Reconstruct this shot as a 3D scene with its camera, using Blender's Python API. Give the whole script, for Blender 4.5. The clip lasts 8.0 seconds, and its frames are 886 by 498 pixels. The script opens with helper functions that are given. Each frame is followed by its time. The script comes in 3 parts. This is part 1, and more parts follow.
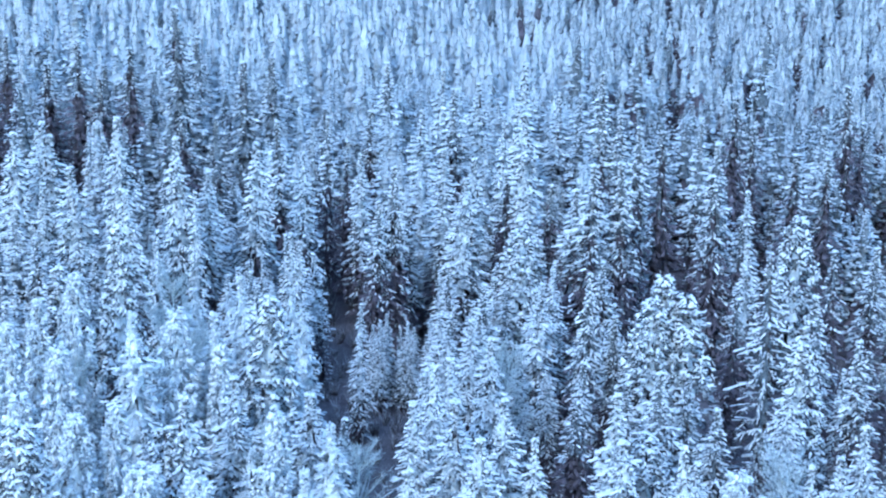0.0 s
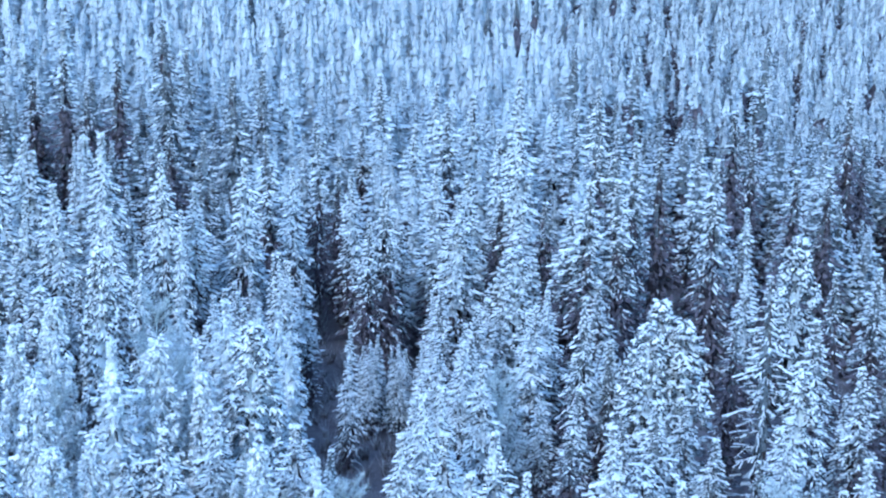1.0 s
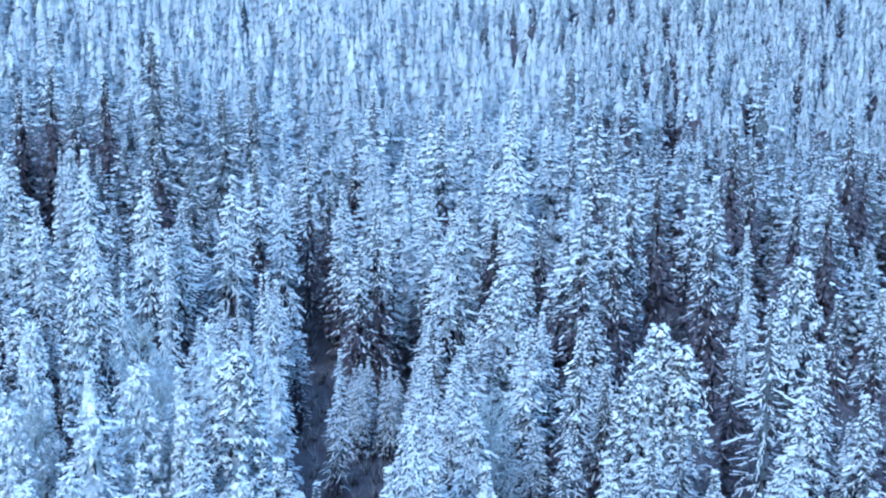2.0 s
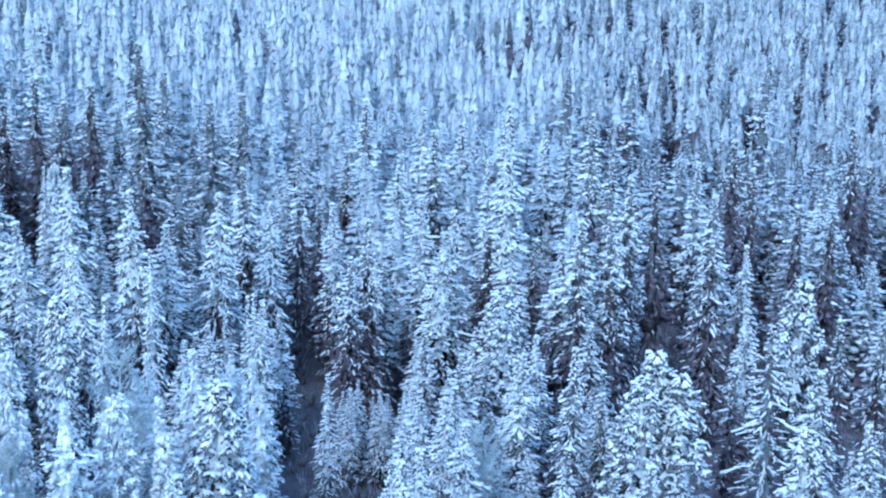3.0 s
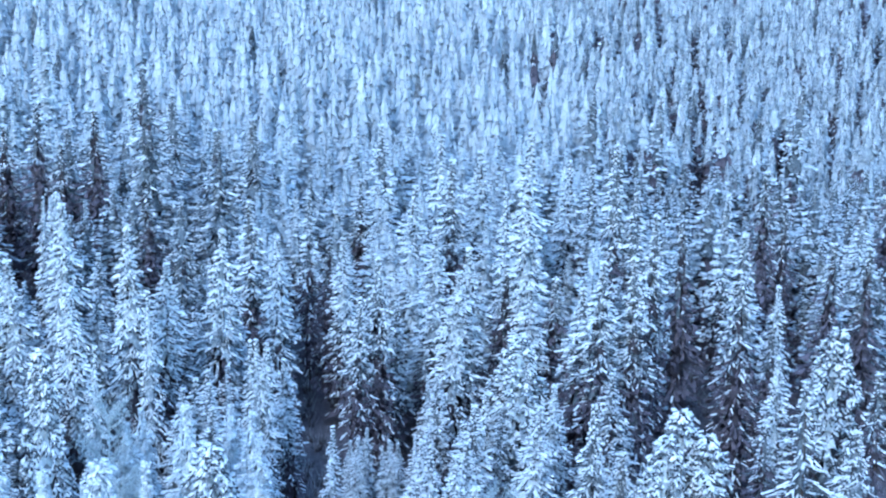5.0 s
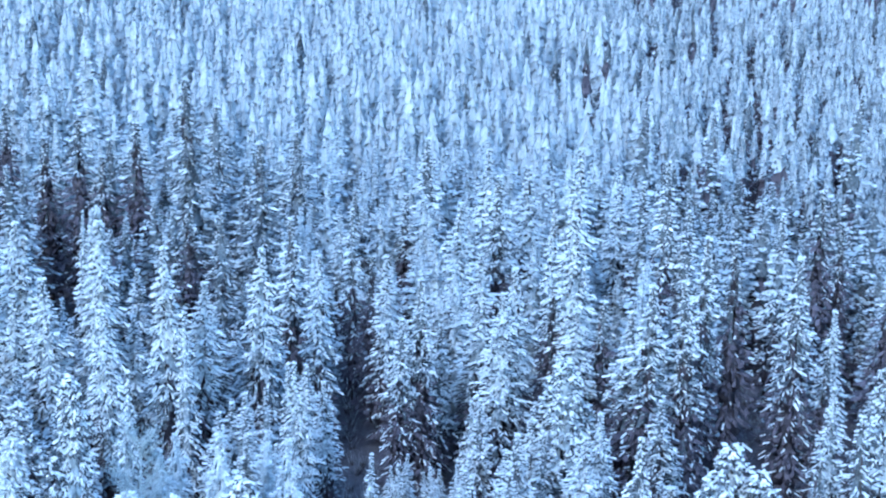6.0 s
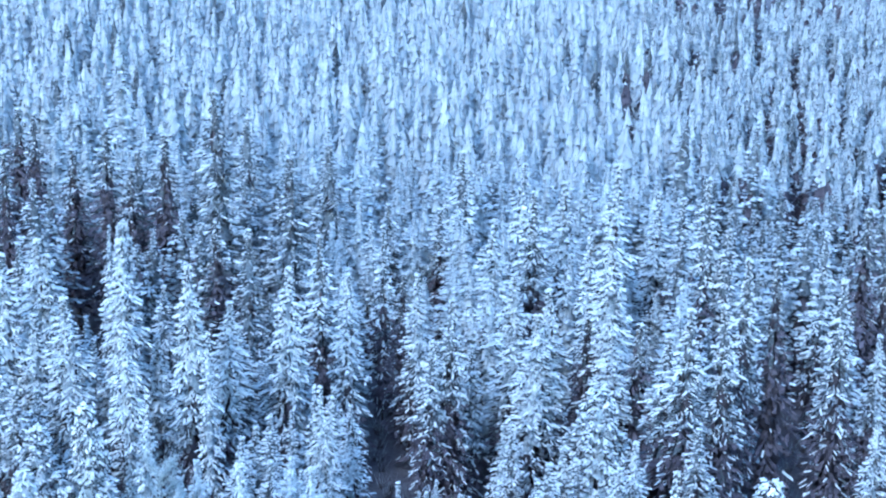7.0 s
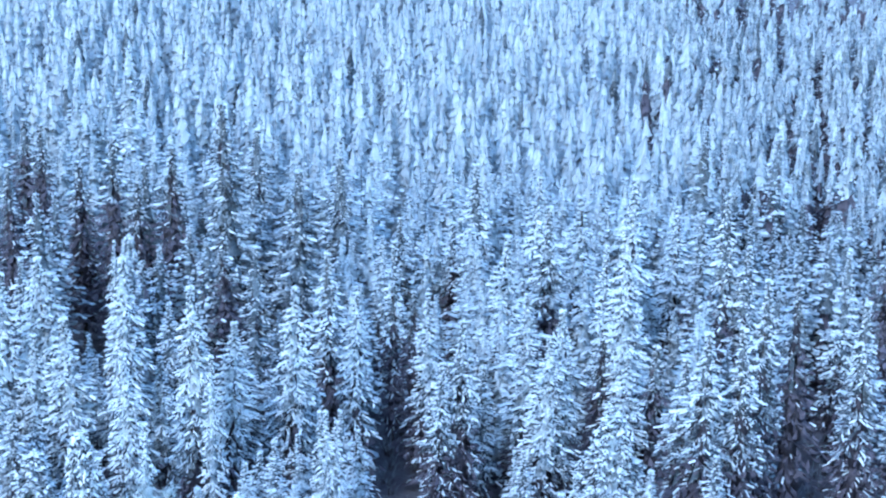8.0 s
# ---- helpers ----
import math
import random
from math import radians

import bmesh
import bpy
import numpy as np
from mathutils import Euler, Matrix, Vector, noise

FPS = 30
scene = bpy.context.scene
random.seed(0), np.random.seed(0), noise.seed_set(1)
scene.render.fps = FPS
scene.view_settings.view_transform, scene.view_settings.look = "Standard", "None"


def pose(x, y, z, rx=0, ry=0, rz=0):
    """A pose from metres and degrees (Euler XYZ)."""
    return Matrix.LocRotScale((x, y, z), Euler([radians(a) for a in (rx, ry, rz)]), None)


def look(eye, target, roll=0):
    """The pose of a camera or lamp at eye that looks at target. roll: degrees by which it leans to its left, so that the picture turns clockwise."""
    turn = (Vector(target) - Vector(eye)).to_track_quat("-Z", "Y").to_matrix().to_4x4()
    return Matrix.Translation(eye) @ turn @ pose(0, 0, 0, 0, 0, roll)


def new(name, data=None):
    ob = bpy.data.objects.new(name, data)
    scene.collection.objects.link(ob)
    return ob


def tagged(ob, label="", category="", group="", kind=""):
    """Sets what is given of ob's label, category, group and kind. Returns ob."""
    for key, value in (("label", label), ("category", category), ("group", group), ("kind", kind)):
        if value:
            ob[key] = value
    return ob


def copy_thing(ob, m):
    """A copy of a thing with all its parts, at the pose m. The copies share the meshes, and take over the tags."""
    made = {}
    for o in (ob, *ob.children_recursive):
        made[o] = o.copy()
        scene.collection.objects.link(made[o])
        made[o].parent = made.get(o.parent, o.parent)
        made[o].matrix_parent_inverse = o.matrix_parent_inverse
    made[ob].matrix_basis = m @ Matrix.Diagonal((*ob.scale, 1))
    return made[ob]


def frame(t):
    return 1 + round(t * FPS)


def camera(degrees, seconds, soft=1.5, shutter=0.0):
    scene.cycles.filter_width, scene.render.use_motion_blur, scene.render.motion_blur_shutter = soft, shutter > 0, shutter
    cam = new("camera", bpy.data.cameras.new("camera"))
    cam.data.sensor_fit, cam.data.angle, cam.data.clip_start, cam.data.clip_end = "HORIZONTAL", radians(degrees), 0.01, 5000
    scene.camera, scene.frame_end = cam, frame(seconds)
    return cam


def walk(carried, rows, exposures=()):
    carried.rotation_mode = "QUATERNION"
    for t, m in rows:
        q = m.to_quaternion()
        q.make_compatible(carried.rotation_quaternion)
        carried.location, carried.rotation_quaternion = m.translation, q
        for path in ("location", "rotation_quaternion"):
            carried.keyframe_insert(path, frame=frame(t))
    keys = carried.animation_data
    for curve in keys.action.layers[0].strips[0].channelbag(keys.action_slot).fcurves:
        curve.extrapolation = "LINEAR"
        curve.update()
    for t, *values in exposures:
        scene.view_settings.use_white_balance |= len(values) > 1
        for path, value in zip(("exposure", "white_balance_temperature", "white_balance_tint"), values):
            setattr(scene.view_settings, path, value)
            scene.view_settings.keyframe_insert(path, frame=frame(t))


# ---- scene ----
PATH = [
    (0, (-0.021, 0.039, 64.591), (-0.021, 96.494, 38.201), 1.00),
    (0.5, (0.257, 2.055, 64.908), (0.290, 98.529, 38.587), 1.05),
    (1, (0.547, 4.089, 65.223), (0.639, 100.580, 38.965), 1.10),
    (1.5, (0.845, 6.140, 65.536), (0.957, 102.646, 39.335), 1.14),
    (2.25, (1.309, 9.241, 66.004), (1.455, 105.767, 39.876), 1.20),
    (3, (1.785, 12.366, 66.466), (1.965, 108.909, 40.399), 1.24),
    (3.5, (2.107, 14.460, 66.772), (2.298, 111.012, 40.738), 1.26),
    (4, (2.431, 16.560, 67.076), (2.588, 113.119, 41.069), 1.28),
    (4.2, (2.561, 17.401, 67.197), (2.662, 113.962, 41.199), 1.29),
    (4.45, (2.723, 18.452, 67.347), (2.555, 115.016, 41.359), 1.30),
    (4.72, (2.898, 19.589, 67.509), (2.140, 116.152, 41.530), 1.30),
    (5, (3.079, 20.767, 67.676), (1.427, 117.322, 41.705), 1.31),
    (5.3, (3.272, 22.030, 67.854), (0.660, 118.565, 41.889), 1.31),
    (5.5, (3.400, 22.871, 67.973), (0.125, 119.387, 42.010), 1.31),
    (5.75, (3.558, 23.922, 68.120), (-0.528, 120.407, 42.159), 1.32),
    (6, (3.716, 24.972, 68.266), (-1.183, 121.420, 42.307), 1.32),
    (6.5, (4.026, 27.069, 68.557), (-2.139, 123.443, 42.594), 1.31),
    (7, (4.329, 29.158, 68.845), (-3.118, 125.439, 42.873), 1.30),
    (7.3, (4.507, 30.408, 69.016), (-3.652, 126.629, 43.036), 1.30),
    (7.5, (4.623, 31.239, 69.129), (-4.010, 127.417, 43.143), 1.29),
    (7.65, (4.710, 31.861, 69.214), (-4.076, 128.023, 43.222), 1.29),
    (7.8, (4.795, 32.482, 69.299), (-4.058, 128.637, 43.301), 1.28),
    (8, (4.907, 33.308, 69.411), (-3.877, 129.467, 43.404), 1.28),
]
cam = camera(30.0, 8.0, soft=2.2)
walk(cam, [(t, look(eye, target, roll)) for t, eye, target, roll in PATH], [(0, 1.36, 4770, 3), (4, 1.38, 4770, 3), (8, 1.46, 4770, 3)])

# ---- light ----
world = bpy.data.worlds.new("winter_sky")
scene.world = world
world.use_nodes = True
wn, wl = world.node_tree.nodes, world.node_tree.links
sky = wn.new("ShaderNodeTexSky")
sky.sky_type = "NISHITA"
sky.sun_disc = False
sky.sun_elevation = radians(32)
sky.sun_rotation = radians(205)
sky.air_density = 1.2
sky.dust_density = 0.6
wl.new(sky.outputs[0], wn["Background"].inputs[0])
wn["Background"].inputs[1].default_value = 0.17
sun = new("sun", bpy.data.lights.new("sun", "SUN"))
sun.data.energy = 0.6
sun.data.angle = radians(22)
sun.data.color = (1.0, 0.97, 0.93)
sun.matrix_world = look((0, 0, 200), (35, 75, 125))


# ---- materials ----
def material(name, low, high, rough, scale, bump=0.0, fine=6.0, island=0.0, dust=None):
    """Two-scale noise between two colours, per-piece variation, and snow dust on what faces up."""
    m = bpy.data.materials.new(name)
    m.use_nodes = True
    n, l = m.node_tree.nodes, m.node_tree.links
    b = n["Principled BSDF"]
    geo = n.new("ShaderNodeNewGeometry")
    big, small = n.new("ShaderNodeTexNoise"), n.new("ShaderNodeTexNoise")
    big.inputs["Scale"].default_value, small.inputs["Scale"].default_value = scale, scale * fine
    big.inputs["Detail"].default_value = small.inputs["Detail"].default_value = 3
    for t in (big, small):
        l.new(geo.outputs["Position"], t.inputs["Vector"])
    add = n.new("ShaderNodeMath")
    add.operation = "MULTIPLY_ADD"
    add.inputs[1].default_value = 0.5
    half = n.new("ShaderNodeMath")
    half.operation = "MULTIPLY"
    half.inputs[1].default_value = 0.5
    l.new(small.outputs["Fac"], half.inputs[0])
    l.new(big.outputs["Fac"], add.inputs[0])
    l.new(half.outputs[0], add.inputs[2])
    fac = add.outputs[0]
    if island:
        isl = n.new("ShaderNodeMath")
        isl.operation = "MULTIPLY_ADD"
        isl.inputs[1].default_value = island
        l.new(geo.outputs["Random Per Island"], isl.inputs[0])
        off = n.new("ShaderNodeMath")
        off.operation = "SUBTRACT"
        off.inputs[1].default_value = island / 2
        l.new(fac, off.inputs[0])
        l.new(off.outputs[0], isl.inputs[2])
        fac = isl.outputs[0]
    ramp = n.new("ShaderNodeMapRange")
    ramp.inputs["From Min"].default_value, ramp.inputs["From Max"].default_value = 0.32, 0.68
    l.new(fac, ramp.inputs["Value"])
    mix = n.new("ShaderNodeMix")
    mix.data_type = "RGBA"
    mix.inputs["A"].default_value, mix.inputs["B"].default_value = (*low, 1), (*high, 1)
    l.new(ramp.outputs[0], mix.inputs["Factor"])
    out = mix.outputs["Result"]
    if dust:
        sep = n.new("ShaderNodeSeparateXYZ")
        l.new(geo.outputs["Normal"], sep.inputs[0])
        lift = n.new("ShaderNodeMath")
        lift.operation = "ADD"
        l.new(sep.outputs["Z"], lift.inputs[0])
        l.new(fac, lift.inputs[1])
        span = n.new("ShaderNodeMapRange")
        span.inputs["From Min"].default_value, span.inputs["From Max"].default_value = dust[0], dust[1]
        span.inputs["To Max"].default_value = dust[2]
        l.new(lift.outputs[0], span.inputs["Value"])
        top = n.new("ShaderNodeMix")
        top.data_type = "RGBA"
        top.inputs["B"].default_value = (0.78, 0.81, 0.85, 1)
        l.new(span.outputs[0], top.inputs["Factor"])
        l.new(out, top.inputs["A"])
        out = top.outputs["Result"]
    l.new(out, b.inputs["Base Color"])
    b.inputs["Roughness"].default_value = rough
    b.inputs["Specular IOR Level"].default_value = 0.25
    if bump:
        bp = n.new("ShaderNodeBump")
        bp.inputs["Strength"].default_value, bp.inputs["Distance"].default_value = bump, 0.15
        l.new(small.outputs["Fac"], bp.inputs["Height"])
        l.new(bp.outputs[0], b.inputs["Normal"])
    return m


SNOW = material("snow", (0.68, 0.715, 0.735), (0.82, 0.85, 0.87), 0.7, 1.3, 0.4, island=0.3)
# Rime on the pale spruces; on the far wood, snow dulled by painted haze.
CRUST = material("rime_haze_snow", (0.51, 0.55, 0.575), (0.76, 0.795, 0.815), 0.75, 1.2, 0.5, fine=4.0, island=0.4)
NEEDLE = material("frosted_needles", (0.055, 0.058, 0.068), (0.15, 0.17, 0.185), 0.8, 1.1, 0.5, island=0.5, dust=(1.25, 1.8, 0.5))
DEAD = material("dead_brown_boughs", (0.085, 0.073, 0.09), (0.155, 0.133, 0.156), 0.9, 1.3, 0.5, island=0.5)
RIME = material("rimed_needles", (0.055, 0.06, 0.07), (0.24, 0.27, 0.295), 0.8, 3.5, 0.8, fine=3.0, island=0.2)
ASPEN = material("frosted_twig_bark", (0.34, 0.39, 0.40), (0.62, 0.67, 0.68), 0.85, 2.5, 0.3, island=0.4)
HOAR = material("hoar_frost", (0.40, 0.44, 0.46), (0.74, 0.78, 0.80), 0.8, 1.2, 0.8, fine=3.0, island=0.3)
# Frost in near crowns; in the far wood it lifts the darks for haze.
FROST = material("frost_haze_boughs", (0.27, 0.30, 0.325), (0.60, 0.64, 0.67), 0.8, 1.8, 0.8, fine=3.0, island=0.35)
# Pale, narrow tone range for far crowns: distance haze put into the colour.
HAZED = material("hazed_boughs", (0.455, 0.485, 0.505), (0.555, 0.59, 0.615), 0.85, 1.8, 0.5, fine=3.0, island=0.3)
BARK = material("bark", (0.045, 0.035, 0.035), (0.10, 0.075, 0.065), 0.9, 2.0, 0.6)
TWIG = material("bare_twigs", (0.065, 0.05, 0.053), (0.14, 0.115, 0.11), 0.9, 1.5, island=0.4, dust=(1.1, 1.7, 0.6))
# Litter and snow, darkened in colour to stand for shade under the trees.
FLOOR = material("shade_dark_floor", (0.095, 0.078, 0.092), (0.20, 0.19, 0.205), 0.85, 0.35, 0.6, fine=7.0)

# ---- ground ----
def ground_z(x, y):
    """A hillside that falls to the east and climbs to the north, with low hummocks."""
    cx, cy = min(max(x, -220), 220), min(max(y, -150), 480)
    n = noise.noise((x * 0.03, y * 0.03, 0.0)) * 0.7 + noise.noise((x * 0.13, y * 0.13, 3.0)) * 0.35
    return -0.0724 * cx + 0.0686 * cy - 3.0 + n


def steps(a, b, d):
    return [a + d * i for i in range(int(round((b - a) / d)) + 1)]


xs = [-4500, -2500, -1400, -800, -450, -250] + steps(-160, 140, 3) + [230, 450, 800, 1400, 2500, 4500]
ys = [-4500, -2000, -900, -400, -150, 0] + steps(60, 380, 3) + [450, 600, 900, 1500, 2600, 4600]
verts = [(x, y, ground_z(x, y)) for y in ys for x in xs]
nx = len(xs)
faces = [(j * nx + i, j * nx + i + 1, (j + 1) * nx + i + 1, (j + 1) * nx + i) for j in range(len(ys) - 1) for i in range(nx - 1)]
me = bpy.data.meshes.new("ground")
me.from_pydata(verts, [], faces)
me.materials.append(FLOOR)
for p in me.polygons:
    p.use_smooth = True
ground = tagged(new("ground", me), "uneven forest floor of litter and snow on a gentle hillside, its shade put into the colour", "ground", kind="structure")


# ---- mesh pieces ----
class Pile:
    """Collects vertices and faces of one mesh."""

    def __init__(self):
        self.v, self.f, self.n = [], [], 0

    def add(self, v, f):
        self.v.append(np.asarray(v, float).reshape(-1, 3))
        self.f.append(np.asarray(f, int) + self.n)
        self.n += len(self.v[-1])

    def mesh(self, name, mats, pick=None):
        v = np.concatenate(self.v)
        loops = np.concatenate([f.ravel() for f in self.f])
        size = np.concatenate([np.full(len(f), f.shape[1]) for f in self.f])
        me = bpy.data.meshes.new(name)
        me.vertices.add(len(v))
        me.vertices.foreach_set("co", v.ravel().astype(np.float32))
        me.loops.add(len(loops))
        me.loops.foreach_set("vertex_index", loops.astype(np.int32))
        me.polygons.add(len(size))
        me.polygons.foreach_set("loop_start", np.r_[0, np.cumsum(size)[:-1]].astype(np.int32))
        me.polygons.foreach_set("loop_total", size.astype(np.int32))
        for m in mats:
            me.materials.append(m)
        if pick is not None:
            me.polygons.foreach_set("material_index", np.concatenate(pick).astype(np.int32))
        me.update(calc_edges=True)
        return me


def tube(pile, path, radii, n=6):
    """A tapered round stem along a path."""
    rows = []
    for (x, y, z), r in zip(path, radii):
        a = np.arange(n) * 2 * np.pi / n
        rows.append(np.stack([x + r * np.cos(a), y + r * np.sin(a), np.full(n, z)], 1))
    f = [(k * n + i, k * n + (i + 1) % n, (k + 1) * n + (i + 1) % n, (k + 1) * n + i) for k in range(len(path) - 1) for i in range(n)]
    pile.add(np.concatenate(rows), f)


def spikes(pile, root, tip, r):
    """Thin three-sided twigs from root to tip."""
    n = len(root)
    off = np.array([[1, 0, 0], [-0.5, 0.87, 0], [-0.5, -0.87, 0.3]])
    v = np.concatenate([root[:, None] + off[None] * np.reshape(r, (-1, 1, 1)), tip[:, None]], 1)
    f = np.arange(n)[:, None, None] * 4 + np.array([[0, 1, 3], [1, 2, 3], [2, 0, 3]])
    pile.add(v.reshape(-1, 3), f.reshape(-1, 3))


def part(name, me, parent, label="", kind=""):
    ob = new(name, me)
    ob.parent = parent
    return tagged(ob, label, kind=kind)


def stem(pile, rng, height, foot, bare):
    """Trunk with a slight sway, and dead twigs under the crown."""
    a, b = rng.uniform(-0.25, 0.25, 2)
    zs = np.linspace(-0.6, height * 0.985, 7)
    path = [(a * math.sin(z / height * 3), b * math.sin(z / height * 2.3), z) for z in zs]
    tube(pile, path, [foot * (1 - 0.93 * max(z, 0) / height) for z in zs])
    n = 26
    z = rng.uniform(0.08, bare + 0.12, n) * height
    az, length = rng.uniform(0, 6.283, n), rng.uniform(0.6, 1.9, n)
    root = np.stack([0 * z, 0 * z, z], 1)
    tip = root + np.stack([np.cos(az) * length, np.sin(az) * length, -rng.uniform(0.1, 0.6, n)], 1)
    spikes(pile, root, tip, np.full(n, 0.05))


H0 = 20.0


ROOF = np.array([[0, 1, 3], [0, 3, 2]])
BAR = np.array([[0, 2, 5], [0, 5, 3], [1, 0, 3], [1, 3, 4]])


def darts(pile, root, az, length, fall, width, sag, rng):
    """Short pointed twigs of needles. sag: how far the sides hang under the ridge."""
    n = len(root)
    if not n:
        return
    ca, sa = np.cos(az), np.sin(az)
    tip = root + np.stack([ca * length, sa * length, -fall], 1)
    at = rng.uniform(0.5, 0.85, n)
    mid = root + np.stack([ca * length * at, sa * length * at, -fall * at - sag], 1)
    side = np.stack([-sa * width, ca * width, rng.normal(0, 0.04, n)], 1)
    v = np.stack([root, mid + side, mid - side, tip], 1)
    f = np.arange(n)[:, None, None] * 4 + ROOF
    pile.add(v.reshape(-1, 3), f.reshape(-1, 3))


def rods(pile, root, az, length, fall, width, thick, rng):
    """Streaks of snow: low three-edged bars with blunt, uneven ends that sag towards the tip."""
    n = len(root)
    if not n:
        return
    ca, sa = np.cos(az), np.sin(az)
    tip = root + np.stack([ca * length, sa * length, -fall], 1)
    across = np.stack([-sa, ca, rng.normal(0, 0.25, n)], 1) * np.reshape(width, (-1, 1))
    up = np.stack([0 * az, 0 * az, thick + 0 * az], 1)
    a, c = rng.uniform(0.25, 1.0, (n, 1)), rng.uniform(0.3, 1.0, (n, 1))
    v = np.stack([root + up * a, root - across * a, root + across * a, tip + up * c, tip - across * c, tip + across * c], 1)
    f = np.arange(n)[:, None, None] * 6 + BAR
    pile.add(v.reshape(-1, 3), f.reshape(-1, 3))


def skirts(frost, dark, foot, height, bottom, radius, levels, sides, split, rng, over=1.9, under=True, rough=1.0, taper=0.65):
    """The dense heart of a crown: ragged tiers one over the other, rimed above the height share split, bare needles below."""
    for k in range(levels):
        lu = max((k + rng.uniform(-0.25, 0.25)) / levels, 0)
        z = height * (bottom + (1 - bottom) * lu)
        top = min(z + height * (1 - bottom) / levels * over, height * 0.985)
        a = rng.uniform(0, 6.283) + np.arange(sides) * 6.283 / sides + rng.normal(0, 0.12, sides)
        r = radius * (0.02 + 0.98 * (1 - lu) ** taper) * (1 + rough * rng.uniform(-0.45, 0.2, sides))
        ring = np.stack([r * np.cos(a), r * np.sin(a), z + rng.uniform(-0.35, 0.35, sides) * rough * (top - z)], 1)
        v = np.concatenate([[[0, 0, top]], ring, [[0, 0, z + 0.5 * (top - z)]]]) + foot
        up = np.array([(0, 1 + i, 1 + (i + 1) % sides) for i in range(sides)])
        down = np.array([(sides + 1, 1 + (i + 1) % sides, 1 + i) for i in range(sides)])
        rimed = rng.random(sides) < np.clip(0.5 + (lu - split) * 4, 0.05, 0.95)
        if rimed.any():
            frost.add(v, up[rimed])
        dark.add(v, np.concatenate([up[~rimed], down]) if under else up[~rimed])


def flutes(frost, dark, height, bottom, radius, levels, ribs, split, rng, taper):
    """A frosted crown seen from far: long ragged cones, deeply fluted, one over the other."""
    m = 2 * ribs
    for k in range(levels):
        lu = k / levels
        z = height * (bottom + (1 - bottom) * lu)
        top = min(z + height * (0.12 + 0.05 * (1 - lu)), height)
        a = rng.uniform(0, 6.283) + np.arange(m) * 6.283 / m + rng.normal(0, 0.1, m)
        r = radius * (1 - lu) ** taper * np.where(np.arange(m) % 2 == 0, rng.uniform(0.8, 1.15, m), rng.uniform(0.35, 0.6, m))
        ring = np.stack([r * np.cos(a), r * np.sin(a), z + rng.uniform(-0.03, 0.05, m) * height], 1)
        fan = np.array([(0, 1 + i, 1 + (i + 1) % m) for i in range(m)])
        (frost if lu > split - 0.15 else dark).add(np.concatenate([[[0, 0, top]], ring]), fan)


def joined(name, some, mats):
    """One mesh from several piles, each with its material."""
    pile, picks = Pile(), []
    for k, s in enumerate(some):
        base = pile.n
        pile.v += s.v
        pile.f += [f + base for f in s.f]
        pile.n += s.n
        picks += [np.full(len(f), k) for f in s.f]
    return pile.mesh(name, mats, picks)


TWIGS = [(0.1, 0.3), (0.28, -0.25), (0.42, 0.4), (0.56, -0.4), (0.68, 0.1), (0.8, 0.35), (0.84, -0.35)]


